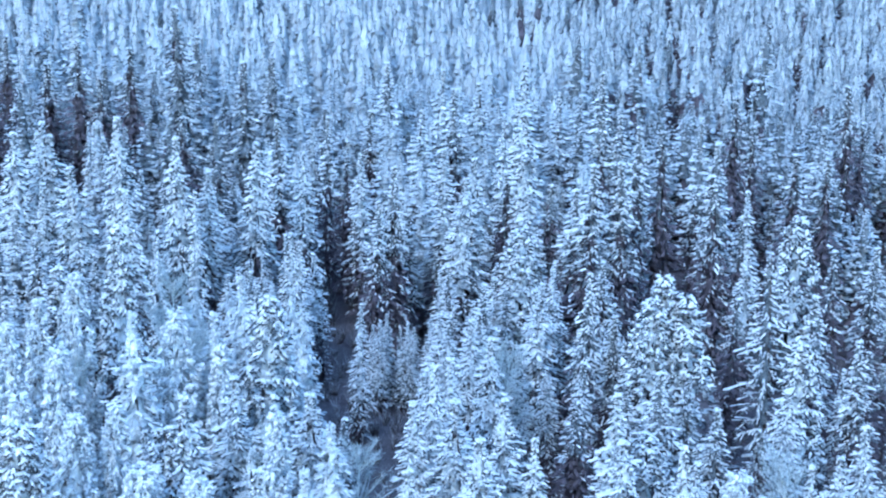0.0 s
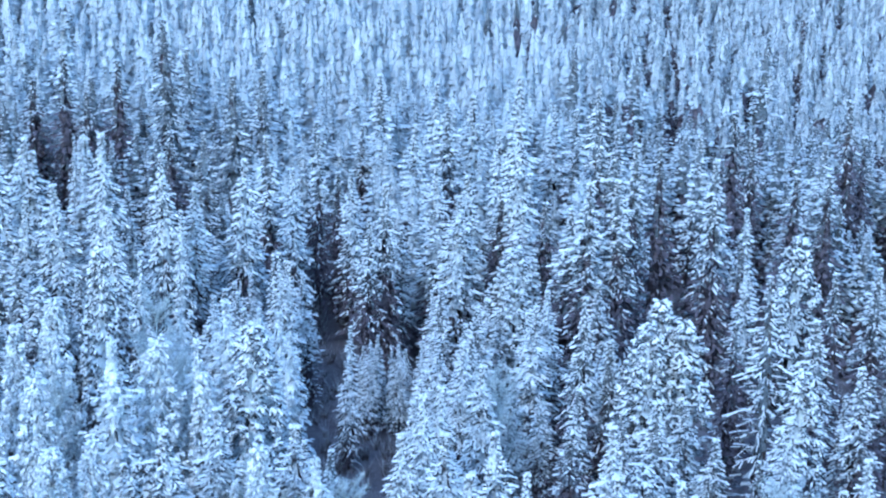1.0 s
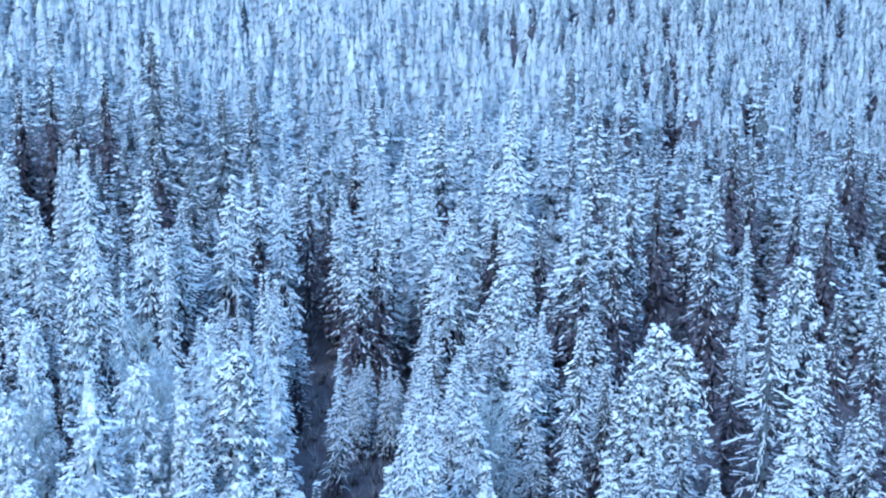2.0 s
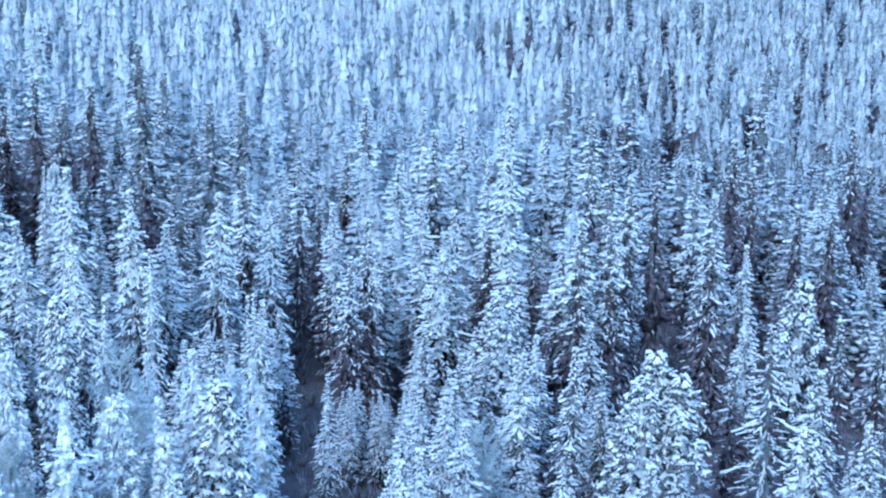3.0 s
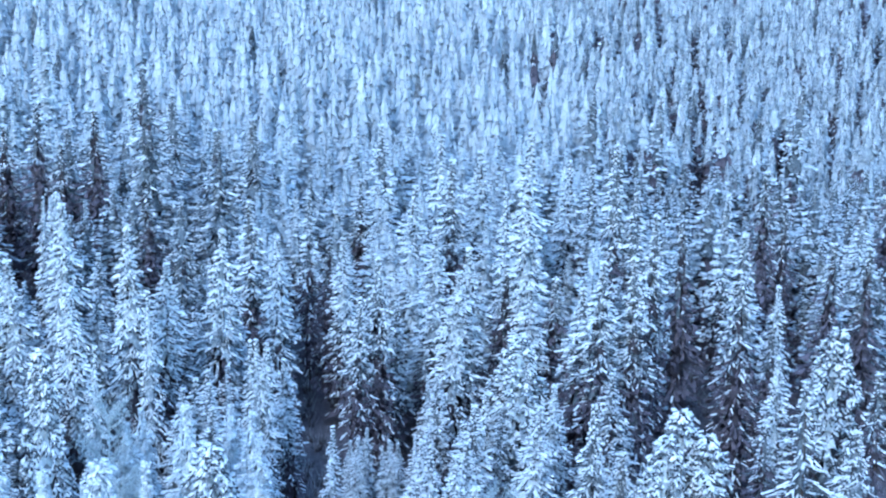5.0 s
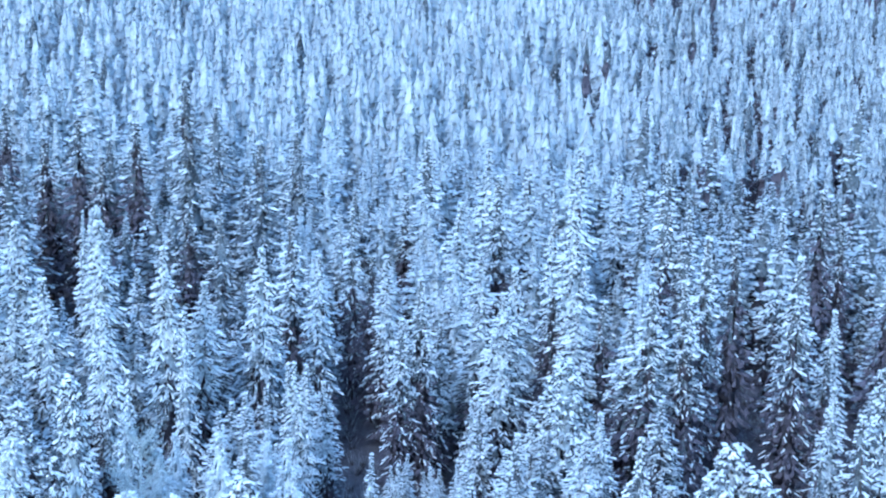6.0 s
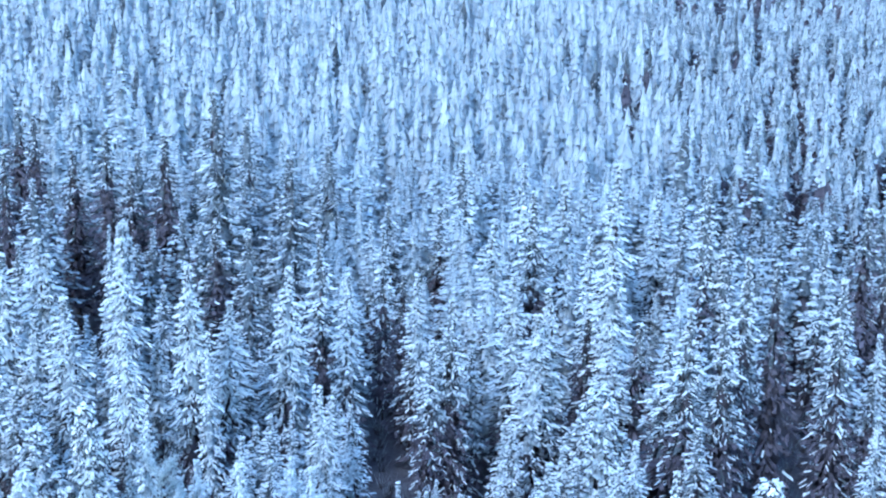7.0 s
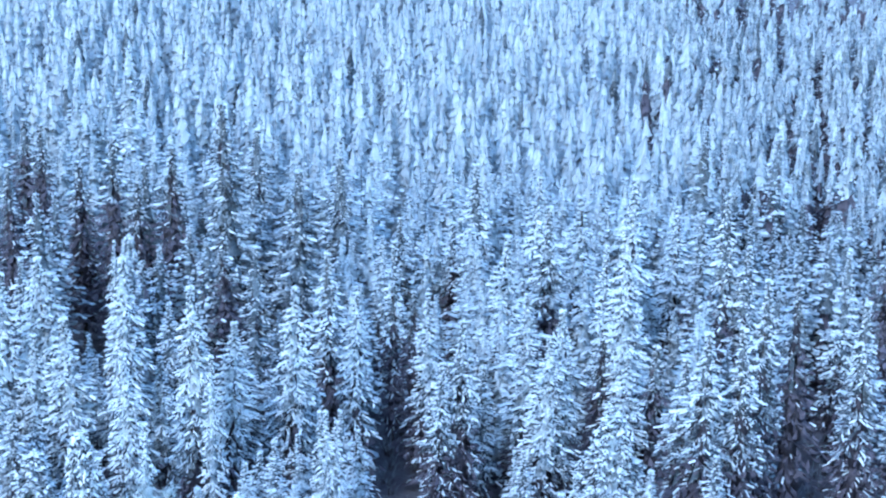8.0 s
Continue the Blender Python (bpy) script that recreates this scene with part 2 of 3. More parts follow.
def clothe(rng, seed, radius, bare, boughs, twigs, snowy, dark, slope, lift, taper, cap, heart_size, tiers, sides, plump=1.0, roofs=False, tier=0.66, wild=1.0, fluted=False, under=0.28):
    """The crown of a spruce of H0: whorls of drooping boughs built of short twigs, snow along them, and a ragged heart.
    dark: share of the crown, from below, whose boughs are dead and brown. under: snow on those. cap: the longest twig."""
    snow, green, dead, heart = Pile(), Pile(), Pile(), Pile()
    if fluted:
        flutes(heart, dead, H0, bare, radius * heart_size, tiers, sides, dark, rng, taper)
    else:
        skirts(heart, dead, np.zeros(3), H0 * 0.985, bare, radius * heart_size, tiers, sides, dark, rng, under=not roofs, rough=wild, taper=taper)
    zb, n = bare * H0, boughs
    lu = np.clip((np.arange(n) + rng.uniform(0, 1, n)) / n, 0, 0.985) ** 0.8
    az = np.arange(n) * 2.39996 + rng.normal(0, 0.35, n)
    z = np.where(lu < 0.75, zb + tier * (np.floor((H0 - zb) * lu / tier) + 0.5) + rng.normal(0, 0.12, n), zb + (H0 - zb) * lu)
    z = np.minimum(z, H0 - 0.15)
    uneven = 1 + wild * (0.2 * np.sin(az + seed) * np.sin(z * 0.8 + seed * 2) + 0.13 * np.sin(z * 2.3 + seed))
    full = radius * (0.02 + 0.98 * (1 - lu) ** taper) * np.minimum(1, 0.75 + 1.2 * lu) * np.clip((1 - lu) * 6, 0.3, 1) * uneven * rng.uniform(0.72, 1.14, n)
    full = np.maximum(full, 0.2)
    steep = (slope - lift * lu) * rng.uniform(0.65, 1.35, n)
    chance = snowy * (under + (1 - under) * np.clip((lu - dark + 0.18) / 0.36, 0, 1))
    brown = rng.random(n) < np.clip(0.5 + (dark - 0.12 - lu) * 5, 0, 1)
    for start, turn in twigs:
        keep = rng.random(n) < 0.94
        k = keep.sum()
        f = start * rng.uniform(0.85, 1.15, k)
        a = az[keep] + turn * 0.3 * rng.uniform(0.5, 1.5, k)
        r = full[keep] * f
        root = np.stack([np.cos(a) * r, np.sin(a) * r, z[keep] - full[keep] * steep[keep] * f ** 1.3 + rng.normal(0, 0.05, k)], 1)
        a = az[keep] + turn * 2.0 + rng.normal(0, 0.22, k)
        ln = np.clip(full[keep] * 0.36 * rng.uniform(0.7, 1.5, k), 0.2, cap * rng.uniform(0.75, 1.15, k))
        fall = ln * steep[keep] * (0.95 + 0.6 * start - 0.5 * abs(turn))
        w = np.clip(0.15 * ln, 0.055, 0.125) * rng.uniform(0.7, 1.35, k) * plump
        on = rng.random(k) < chance[keep] * (0.75 + 0.25 * min(start * 2, 1))
        low = ~on | (rng.random(k) < (0.2 if roofs else 0.4))
        for pile, some in ((dead, low & brown[keep]), (green, low & ~brown[keep])):
            darts(pile, root[some] - [0, 0, 0.06], a[some], ln[some] * 1.15, fall[some] + 0.1, w[some] * 1.5, 0.12, rng)
        if roofs:
            darts(snow, root[on] + [0, 0, 0.06], a[on], ln[on], fall[on], w[on] * 1.3, 0.08, rng)
        else:
            thick = np.clip(w[on] * 1.25, 0.07, 0.16) * rng.uniform(0.7, 1.3, on.sum())
            rods(snow, root[on] + [0, 0, 0.03], a[on], ln[on], fall[on], w[on], thick, rng)
    tip = np.array([[0, 0, H0 - 1.3]])
    spikes(snow, tip, tip + [[0.02, 0, 1.4]], [0.1])
    return snow, green, dead, heart


def spruce(seed, radius, bare, boughs, snowy, label, slope=0.5, lift=0.3, dark=0.5, taper=0.6, cap=0.8, frosted=False, twigs=TWIGS, plump=1.0, heart=None, tier=0.66, under=0.28, core_size=0.45):
    """A snow-laden spruce, 20 m high: trunk, crown of drooping boughs, snow on them."""
    rng = np.random.default_rng(seed)
    trunk = Pile()
    stem(trunk, rng, H0, 0.22, bare)
    snow, green, dead, core = clothe(rng, seed, radius, bare, boughs, twigs, snowy, dark, slope, lift, taper, cap, 0.52 if frosted else core_size, 16, 9, plump, tier=tier, under=under)
    tree = new("spruce_tree")
    tagged(tree, label, "tree", "conifers of the forest")
    part("trunk", trunk.mesh("trunk", [BARK]), tree, "grey-brown bark with dead lower twigs")
    part("crown", joined("crown", (green, dead, core), [FROST if frosted else NEEDLE, NEEDLE if frosted else DEAD, heart or (HOAR if frosted else FROST if dark < 0.55 else RIME)]), tree, "dark frosted needle boughs, brown below", "stuff")
    part("snow_load", snow.mesh("snow_load", [CRUST if frosted else SNOW]), tree, "white snow lying along the boughs", "stuff")
    return tree


def pine(seed, radius, bottom, clumps, blunt, snowy, label, clotted=False):
    """A pine, 20 m high, with rounded tufts of needles that carry cushions of snow."""
    rng = np.random.default_rng(seed)
    trunk, crown, snow = Pile(), Pile(), Pile()
    stem(trunk, rng, H0 * 0.96, 0.26, bottom - 0.05)
    t = rng.random(clumps) ** 0.85
    z = H0 * (bottom + (0.985 - bottom) * t)
    prof = radius * (np.clip(1 - t, 0, 1) ** blunt) * np.clip(0.55 + 2.2 * t, 0, 1) + 0.12
    az = rng.uniform(0, 6.283, clumps)
    bump = 1 + 0.3 * np.sin(3 * az + seed) * np.sin(z * 1.1 + seed)
    rr = prof * bump * rng.uniform(0.3, 1.0, clumps) ** 0.45
    centre = np.stack([rr * np.cos(az), rr * np.sin(az), z - 0.25 * rr], 1)
    size = rng.uniform(0.26, 0.52, clumps) * (0.85 + 0.3 * (1 - t))
    on = rng.random(clumps) < snowy * (0.2 + 0.8 * np.clip(t * 1.7, 0, 1))
    for k in range(3):
        out = az + (k - 1) * 0.9 + rng.normal(0, 0.35, clumps)
        droop = size * rng.uniform(-0.25, 0.8, clumps)
        start = centre + rng.normal(0, 0.07, (clumps, 3))
        darts(crown, start - [0, 0, 0.06], out, size * 1.15, droop + 0.05, size * 0.26, 0.12, rng)
        lay = on & (rng.random(clumps) < 0.8)
        rods(snow, start[lay] + [0, 0, 0.03], out[lay], size[lay], droop[lay], size[lay] * rng.uniform(0.26, 0.4, lay.sum()), size[lay] * rng.uniform(0.22, 0.4, lay.sum()), rng)
    heart = Pile()
    skirts(heart, crown, np.zeros(3), H0 * 0.95, bottom, radius * 0.48, 13, 9, bottom, rng)
    pick = rng.random(clumps) < 0.15
    root = np.stack([0 * z, 0 * z, z - 0.9 * rr - 0.3], 1)[pick]
    spikes(trunk, root, centre[pick], np.full(pick.sum(), 0.07))
    tree = new("pine_tree")
    tagged(tree, label, "tree", "conifers of the forest")
    part("trunk", trunk.mesh("trunk", [BARK]), tree, "grey-brown bark with thin limbs")
    part("crown", joined("crown", (crown, heart), [FROST if clotted else NEEDLE, HOAR]), tree, "dark tufts of frosted needles", "stuff")
    part("snow_load", snow.mesh("snow_load", [SNOW]), tree, "rounded cushions of white snow", "stuff")
    return tree


def bare_tree(seed, label):
    """A leafless tree, 20 m high: forked grey limbs and a haze of frosted twigs."""
    rng = np.random.default_rng(seed)
    trunk, limbs, haze = Pile(), Pile(), Pile()
    zs = np.linspace(-0.5, H0 * 0.9, 7)
    tube(trunk, [(0.2 * math.sin(z * 0.3), 0.15 * math.sin(z * 0.4), z) for z in zs], [0.2 * (1 - 0.9 * max(z, 0) / H0) for z in zs])
    n = 60
    z = rng.uniform(0.3, 0.9, n) * H0
    az, ln = rng.uniform(0, 6.283, n), (H0 - z) * 0.22 + rng.uniform(0.4, 1.4, n)
    root = np.stack([0 * z, 0 * z, z], 1)
    tip = root + np.stack([np.cos(az) * ln, np.sin(az) * ln, ln * rng.uniform(0.7, 1.5, n)], 1)
    tip[:, 2] = np.minimum(tip[:, 2], H0)
    spikes(limbs, root, tip, np.full(n, 0.06))
    m = 2600
    k = rng.integers(0, n, m)
    f = rng.uniform(0.25, 1.0, m)[:, None]
    start = root[k] * (1 - f) + tip[k] * f
    way = rng.normal(0, 1, (m, 3)) * [0.5, 0.5, 0.3] + [0, 0, 0.35]
    spikes(haze, start, start + way * rng.uniform(0.5, 1.1, (m, 1)), np.full(m, 0.026))
    tree = new("bare_tree")
    tagged(tree, label, "tree", "leafless trees among the conifers")
    part("trunk", trunk.mesh("trunk", [ASPEN]), tree, "smooth grey-green bark")
    part("branchwork", limbs.mesh("branchwork", [ASPEN]), tree, "thin rising grey limbs", "stuff")
    part("twig_haze", haze.mesh("twig_haze", [ASPEN]), tree, "haze of frosted twigs", "stuff")
    return tree


# ---- stands of trees: x, y, height ----
SPRUCE_FRONT = [
    (-11.2, 92.9, 21.0), (-7.7, 95.6, 20.0), (-2.1, 96.7, 20.0), (15.8, 99.1, 22.0), (2.6, 101.2, 21.0), (12.3, 101.4, 21.0),
    (6.8, 103.3, 20.0), (-16.9, 103.4, 21.0), (-7.1, 103.6, 20.0), (4.6, 104.8, 22.0), (0.8, 106.1, 21.0),
    (11.8, 107.3, 22.0), (-9.2, 107.3, 20.0), (-1.6, 107.9, 20.0), (-14.6, 109.1, 20.0), (30.7, 110.3, 20.0),
    (-21.6, 111.1, 23.1), (-0.6, 111.7, 21.0), (16.7, 116.6, 19.9), (26.0, 116.9, 19.0), (20.9, 117.3, 17.0), (-17.2, 117.8, 21.3),
    (3.5, 123.1, 18.9), (-15.8, 129.3, 19.7), (-11.3, 130.3, 17.1), (11.7, 131.3, 21.9), (2.2, 131.5, 17.0),
]
SPRUCE_MIDDLE = [
    (14.3, 131.7, 18.0), (9.2, 131.8, 13.2), (10.4, 146.3, 17.0),
    (-28.6, 147.4, 20.6), (4.8, 148.7, 15.0), (-24.9, 152.3, 24.7), (-41.1, 154.0, 23.0), (-12.2, 154.1, 13.9),
    (-31.3, 154.7, 25.5), (-39.8, 156.7, 23.3), (-38.2, 157.9, 22.0), 
    (-19.1, 160.0, 22.7), (-40.8, 161.2, 21.0), (8.3, 161.5, 19.1), (1.9, 161.9, 20.2),
    (3.1, 164.7, 21.6), (8.7, 165.2, 26.2), (-17.2, 169.5, 22.4), 
]
SPRUCE_REAR = [
    (-8.8, 171.5, 18.8), (-3.0, 180.5, 21.4),
    (-22.6, 184.9, 24.6), (17.9, 185.4, 26.5), (8.4, 188.4, 26.2), (-30.1, 188.5, 29.6),
]
SPRUCE_FAR = [
    (-30.8, 205.0, 22.2), (-40.0, 194.6, 20.2), (-21.1, 201.0, 21.5), (-15.0, 199.8, 15.9), (-15.7, 192.1, 16.3), (-7.0, 203.6, 21.5),
    (-9.2, 198.7, 16.3), (-1.0, 198.2, 22.2), (-0.7, 260.4, 17.3), (-11.6, 232.9, 20.7), (-37.2, 254.4, 18.4),
    (-19.4, 222.7, 17.9), (17.3, 221.4, 24.1), (42.3, 221.5, 27.8), (53.3, 229.1, 23.0), (-49.3, 220.6, 25.8),
    (10.4, 229.4, 22.1), (14.3, 287.4, 21.0), (19.0, 296.6, 21.0), (-10.2, 234.1, 19.0), (-40.7, 230.5, 20.3),
    (26.2, 223.0, 23.9), (-13.7, 229.7, 17.2), (-24.3, 236.6, 20.6),
]
SPRUCE_MORE = [
    (-24.0, 169.3, 22.0), (-23.5, 156.7, 20.0), (0.2, 168.2, 21.0), (4.1, 194.1, 22.0), (13.5, 198.7, 21.0), (15.9, 197.2, 21.0), 
    (-14.4, 166.1, 20.0), (6.6, 179.3, 22.0), (19.7, 183.7, 22.0), (29.1, 186.7, 22.0), (43.1, 187.0, 22.0), (28.6, 149.5, 19.5), (31.3, 166.0, 20.0),
    (-34.7, 151.9, 21.0), (35.3, 232.8, 22.0),
]
# Spruces whose lower boughs are dead and bare of snow.
SPRUCE_BROWN = [
    (22.3, 163.5, 25.8), (33.5, 187.2, 25.0), (35.6, 188.2, 21.5), (36.8, 170.6, 23.4), (40.6, 171.5, 23.0), (34.6, 140.8, 23.0), (48.4, 193.6, 26.0),
    (50.6, 197.0, 21.0), (-43.0, 191.5, 23.5), (-40.6, 190.8, 19.5), (-36.9, 191.6, 23.5), (-52.4, 188.0, 20.5), (-47.0, 194.0, 20.0), (-54.3, 203.0, 20.5), (-57.2, 206.0, 20.0),
    (6.2, 166.5, 19.5), (10.7, 163.5, 19.5), (-28.6, 179.0, 19.0), (26.0, 141.5, 17.0), (-10.6, 176.0, 17.0), (10.2, 117.5, 16.5), (12.6, 274.0, 20.5),
    (14.9, 278.0, 20.0), (31.5, 302.0, 19.0),
]
# Spruces with snow on the upper half alone.
SPRUCE_DIM = [
    (-13.0, 180.4, 20.0), (17.8, 157.5, 24.0), (14.1, 156.2, 24.2), (19.2, 162.5, 26.3), (-6.7, 159.5, 18.0), (-4.9, 160.9, 21.2), (12.7, 158.5, 20.7),
    (31.7, 133.2, 21.0), (33.9, 126.2, 20.0), (41.0, 151.7, 20.0), (1.1, 188.8, 22.5), (27.3, 162.5, 25.7),
]
SPRUCE_OPEN = [(27.8, 133.7, 24.2)]
FROSTED = [
    (4.2, 125.7, 18.0), (-11.7, 107.5, 18.0), (24.6, 110.1, 18.0), (-27.0, 115.0, 19.0), (-5.4, 106.1, 18.0), (-19.8, 122.3, 19.0), (-22.4, 129.1, 20.0),
    (5.6, 128.6, 17.0),
]
SPIRES = [
    (-3.2, 150.2, 9.2), (-1.4, 149.2, 10.2), (-6.0, 149.6, 9.6), (-0.2, 147.6, 11.0),    (-39.4, 178.9, 17.4),    (-14.2, 148.7, 17.4), (-14.9, 149.6, 16.8), (-13.4, 149.0, 16.6),
    (-23.2, 150.1, 20.3), (33.6, 131.7, 15.3), (-7.4, 141.8, 13.8), (-5.4, 152.0, 9.1), (-2.6, 153.4, 7.4),
    (-3.9, 153.3, 7.0), (-6.7, 151.9, 8.0), (-24.2, 134.5, 21.0), (-0.2, 157.4, 11.7),
]
ROUND_PINES = [
    (7.1, 148.8, 18.4), (28.9, 124.8, 18.7), (18.3, 129.2, 21.3), (20.0, 129.4, 20.1), (16.8, 127.8, 19.7), (32.4, 146.8, 22.0),
    (-12.9, 116.9, 21.2), (-18.5, 102.9, 17.5), (-25.7, 93.6, 21.0), (-25.3, 125.2, 22.8),
]
YOUNG_PINES = [
    (-21.8, 100.6, 21.0), (-30.3, 117.1, 21.0), (-27.8, 119.3, 22.5), (-19.8, 114.8, 22.6), (19.8, 100.6, 20.0), (-11.1, 101.9, 21.0),
    (-16.0, 115.0, 20.0), (-27.0, 110.0, 21.0), (-31.0, 113.3, 21.0), (-18.6, 95.9, 20.0), (-23.9, 99.3, 21.0), (-27.2, 101.3, 21.0),
    (-14.6, 95.1, 20.0), (-40.2, 185.0, 16.2),
]
# Narrow openings between the trees: two ends and half a width.
OPENINGS = [
    (19.8, 140, 27.2, 192, 1.9), (-7.6, 118, -9.0, 134, 0.9), (-9.0, 134, -12.6, 196, 1.4), (-4, 111, -4.8, 143, 1.7), (-4.8, 143, -2.6, 160, 2.2), (6.3, 166, 7.1, 186, 1.0), (11.5, 166, 13.4, 186, 1.0),
    (22.4, 122, 28.2, 160, 1.2), (33, 138, 43, 170, 1.9), (33.5, 178, 36.5, 196, 1.8), (49, 184, 52, 200, 1.9),
    (-51, 193, -54, 203, 1.2), (-43.5, 180, -45, 192, 1.0), (-26, 168, -30, 196, 0.8), (-24, 118, -28, 139, 1.4),
    (-29, 113, -34, 134, 1.4), (12.0, 240, 13.4, 290, 1.2), (36, 247, 40, 304, 0.7), (7, 118, 10, 136, 1.6),
    (31.5, 169, 35, 186, 1.6), (9.3, 103, 10.2, 116, 1.2), (-25.5, 138, -26.5, 150, 0.8), (-49, 175, -53, 187, 1.8), (31.5, 230, 33.5, 243, 0.6),
    (-40, 172, -42.5, 189, 1.2),
]


def in_opening(x, y, margin=0.0):
    for x0, y0, x1, y1, w in OPENINGS:
        dx, dy = x1 - x0, y1 - y0
        t = min(max(((x - x0) * dx + (y - y0) * dy) / (dx * dx + dy * dy), 0), 1)
        if math.hypot(x - x0 - t * dx, y - y0 - t * dy) < w + margin:
            return True
    return False


def room(x, y):
    """Trees beside an opening keep narrower crowns: 0.75 at its edge, 1 from 2.6 m off."""
    best = 9
    for x0, y0, x1, y1, w in OPENINGS:
        dx, dy = x1 - x0, y1 - y0
        t = min(max(((x - x0) * dx + (y - y0) * dy) / (dx * dx + dy * dy), 0), 1)
        best = min(best, math.hypot(x - x0 - t * dx, y - y0 - t * dy) - w)
    return min(max(0.75 + 0.25 * best / 2.6, 0.75), 1)


def edges(y):
    """West and east edge of the strip of wood that comes into view."""
    return min(-0.27 * y, 5 - 0.368 * (y - 33)) - 6, 0.272 * y + 7


lab_full = "tall narrow spruce with snow-laden drooping boughs"
lab_dark = "tall spruce with dark lower boughs, lightly snowed"
fine = [
    spruce(11, 3.1, 0.05, 215, 0.97, lab_full, 0.42, 0.3, 0.42, cap=0.62, plump=1.12, tier=0.54), spruce(12, 2.8, 0.06, 215, 0.95, lab_full, 0.55, 0.4, 0.48, cap=0.62, plump=1.12, tier=0.54),
    spruce(13, 3.3, 0.05, 210, 0.96, lab_full, 0.32, 0.25, 0.38, cap=0.62, plump=1.12, tier=0.54), spruce(14, 2.6, 0.06, 210, 0.97, lab_full, 0.5, 0.3, 0.45, cap=0.62, plump=1.12, tier=0.54),
    spruce(16, 3.2, 0.05, 215, 0.96, lab_full, 0.36, 0.3, 0.5, cap=0.62, plump=1.12, tier=0.54),
    spruce(15, 2.9, 0.06, 205, 0.9, lab_dark, 0.5, 0.3, 0.66, cap=0.62, plump=1.08, tier=0.54, under=0.32), spruce(17, 2.7, 0.06, 205, 0.88, lab_dark, 0.42, 0.3, 0.68, cap=0.62, plump=1.08, tier=0.54, under=0.32),
]
plain_ones = [
    spruce(21, 2.8, 0.06, 178, 0.97, lab_full, 0.3, 0.25, 0.4, cap=0.86, heart=FROST, plump=1.25, tier=0.56), spruce(22, 2.5, 0.08, 178, 0.97, lab_full, 0.4, 0.3, 0.42, cap=0.86, heart=FROST, plump=1.25, tier=0.56),
    spruce(23, 3.0, 0.06, 178, 0.96, lab_full, 0.24, 0.2, 0.42, cap=0.86, heart=RIME, plump=1.25, tier=0.6), spruce(24, 2.7, 0.08, 178, 0.95, lab_full, 0.45, 0.35, 0.46, cap=0.86, heart=RIME, plump=1.25, tier=0.56),
    spruce(25, 2.8, 0.06, 178, 0.88, lab_dark, 0.35, 0.25, 0.64, cap=0.86, heart=RIME, plump=1.25, tier=0.58), spruce(26, 2.5, 0.08, 178, 0.9, lab_dark, 0.4, 0.3, 0.6, cap=0.86, heart=RIME, plump=1.25, tier=0.56),
]
low_ones = [spruce(27, 3.0, 0.06, 95, 0.9, lab_full, 0.42, 0.3, 0.5, plump=1.3), spruce(33, 2.7, 0.06, 95, 0.93, lab_full, 0.5, 0.35, 0.45, plump=1.3)]
lab_pale = "frost-white spruce with closely snowed boughs"
pale = [
    spruce(18, 3.0, 0.05, 150, 0.98, lab_pale, 0.45, 0.3, 0.3, 0.6, 0.62, True, plump=1.7), spruce(19, 2.8, 0.06, 150, 0.98, lab_pale, 0.5, 0.35, 0.34, 0.62, 0.62, True, plump=1.7),
    spruce(20, 3.2, 0.05, 150, 0.96, lab_pale, 0.36, 0.25, 0.3, 0.58, 0.62, True, plump=1.7),
]
lab_lean = "tall dark spruce with thin stripes of snow"
lean = [
    spruce(35, 2.9, 0.06, 175, 0.38, lab_lean, 0.26, 0.2, 0.4, cap=1.1, heart=RIME, tier=0.56, plump=0.8), spruce(36, 2.6, 0.06, 175, 0.44, lab_lean, 0.34, 0.25, 0.45, cap=1.0, heart=RIME, tier=0.56, plump=0.8),
]
lab_brown = "tall spruce with a snow-flecked top and dead brown lower boughs"
browned = [spruce(28, 2.3, 0.12, 150, 0.75, lab_brown, 0.5, 0.3, 0.84, under=0.1), spruce(29, 2.5, 0.1, 150, 0.7, lab_brown, 0.45, 0.3, 0.86, under=0.1)]
open_ones = [spruce(34, 3.4, 0.05, 130, 0.97, "broad open spruce with long snow-striped boughs", 0.3, 0.2, 0.3, 0.55, 1.4, False, [(0.1, 0.1), (0.3, 0.0), (0.5, 0.05), (0.7, -0.05), (0.8, 0.1)], 0.7, RIME, core_size=0.28)]
lab_spire = "slender young spruce coated in snow"
spire = [spruce(31, 2.2, 0.03, 170, 0.98, lab_spire, 0.5, 0.3, 0.25), spruce(32, 2.5, 0.03, 170, 0.97, lab_spire, 0.5, 0.3, 0.15)]
lab_round = "round-topped pine under cushions of snow"
rounded = [pine(41, 3.0, 0.34, 560, 0.42, 0.98, lab_round), pine(42, 2.6, 0.30, 520, 0.5, 0.98, lab_round)]
lab_bushy = "bushy young pine clotted with snow"
leafless = [bare_tree(61, "leafless tree with a haze of frosted grey-green twigs"), bare_tree(62, "leafless tree with a haze of frosted grey-green twigs")]
bushy = [pine(51, 2.3, 0.22, 520, 0.6, 0.97, lab_bushy, True), pine(52, 2.0, 0.20, 480, 0.7, 0.98, lab_bushy, True), pine(53, 2.6, 0.25, 540, 0.55, 0.93, lab_bushy, True)]

pick = random.Random(5)
placed, used = [], set()


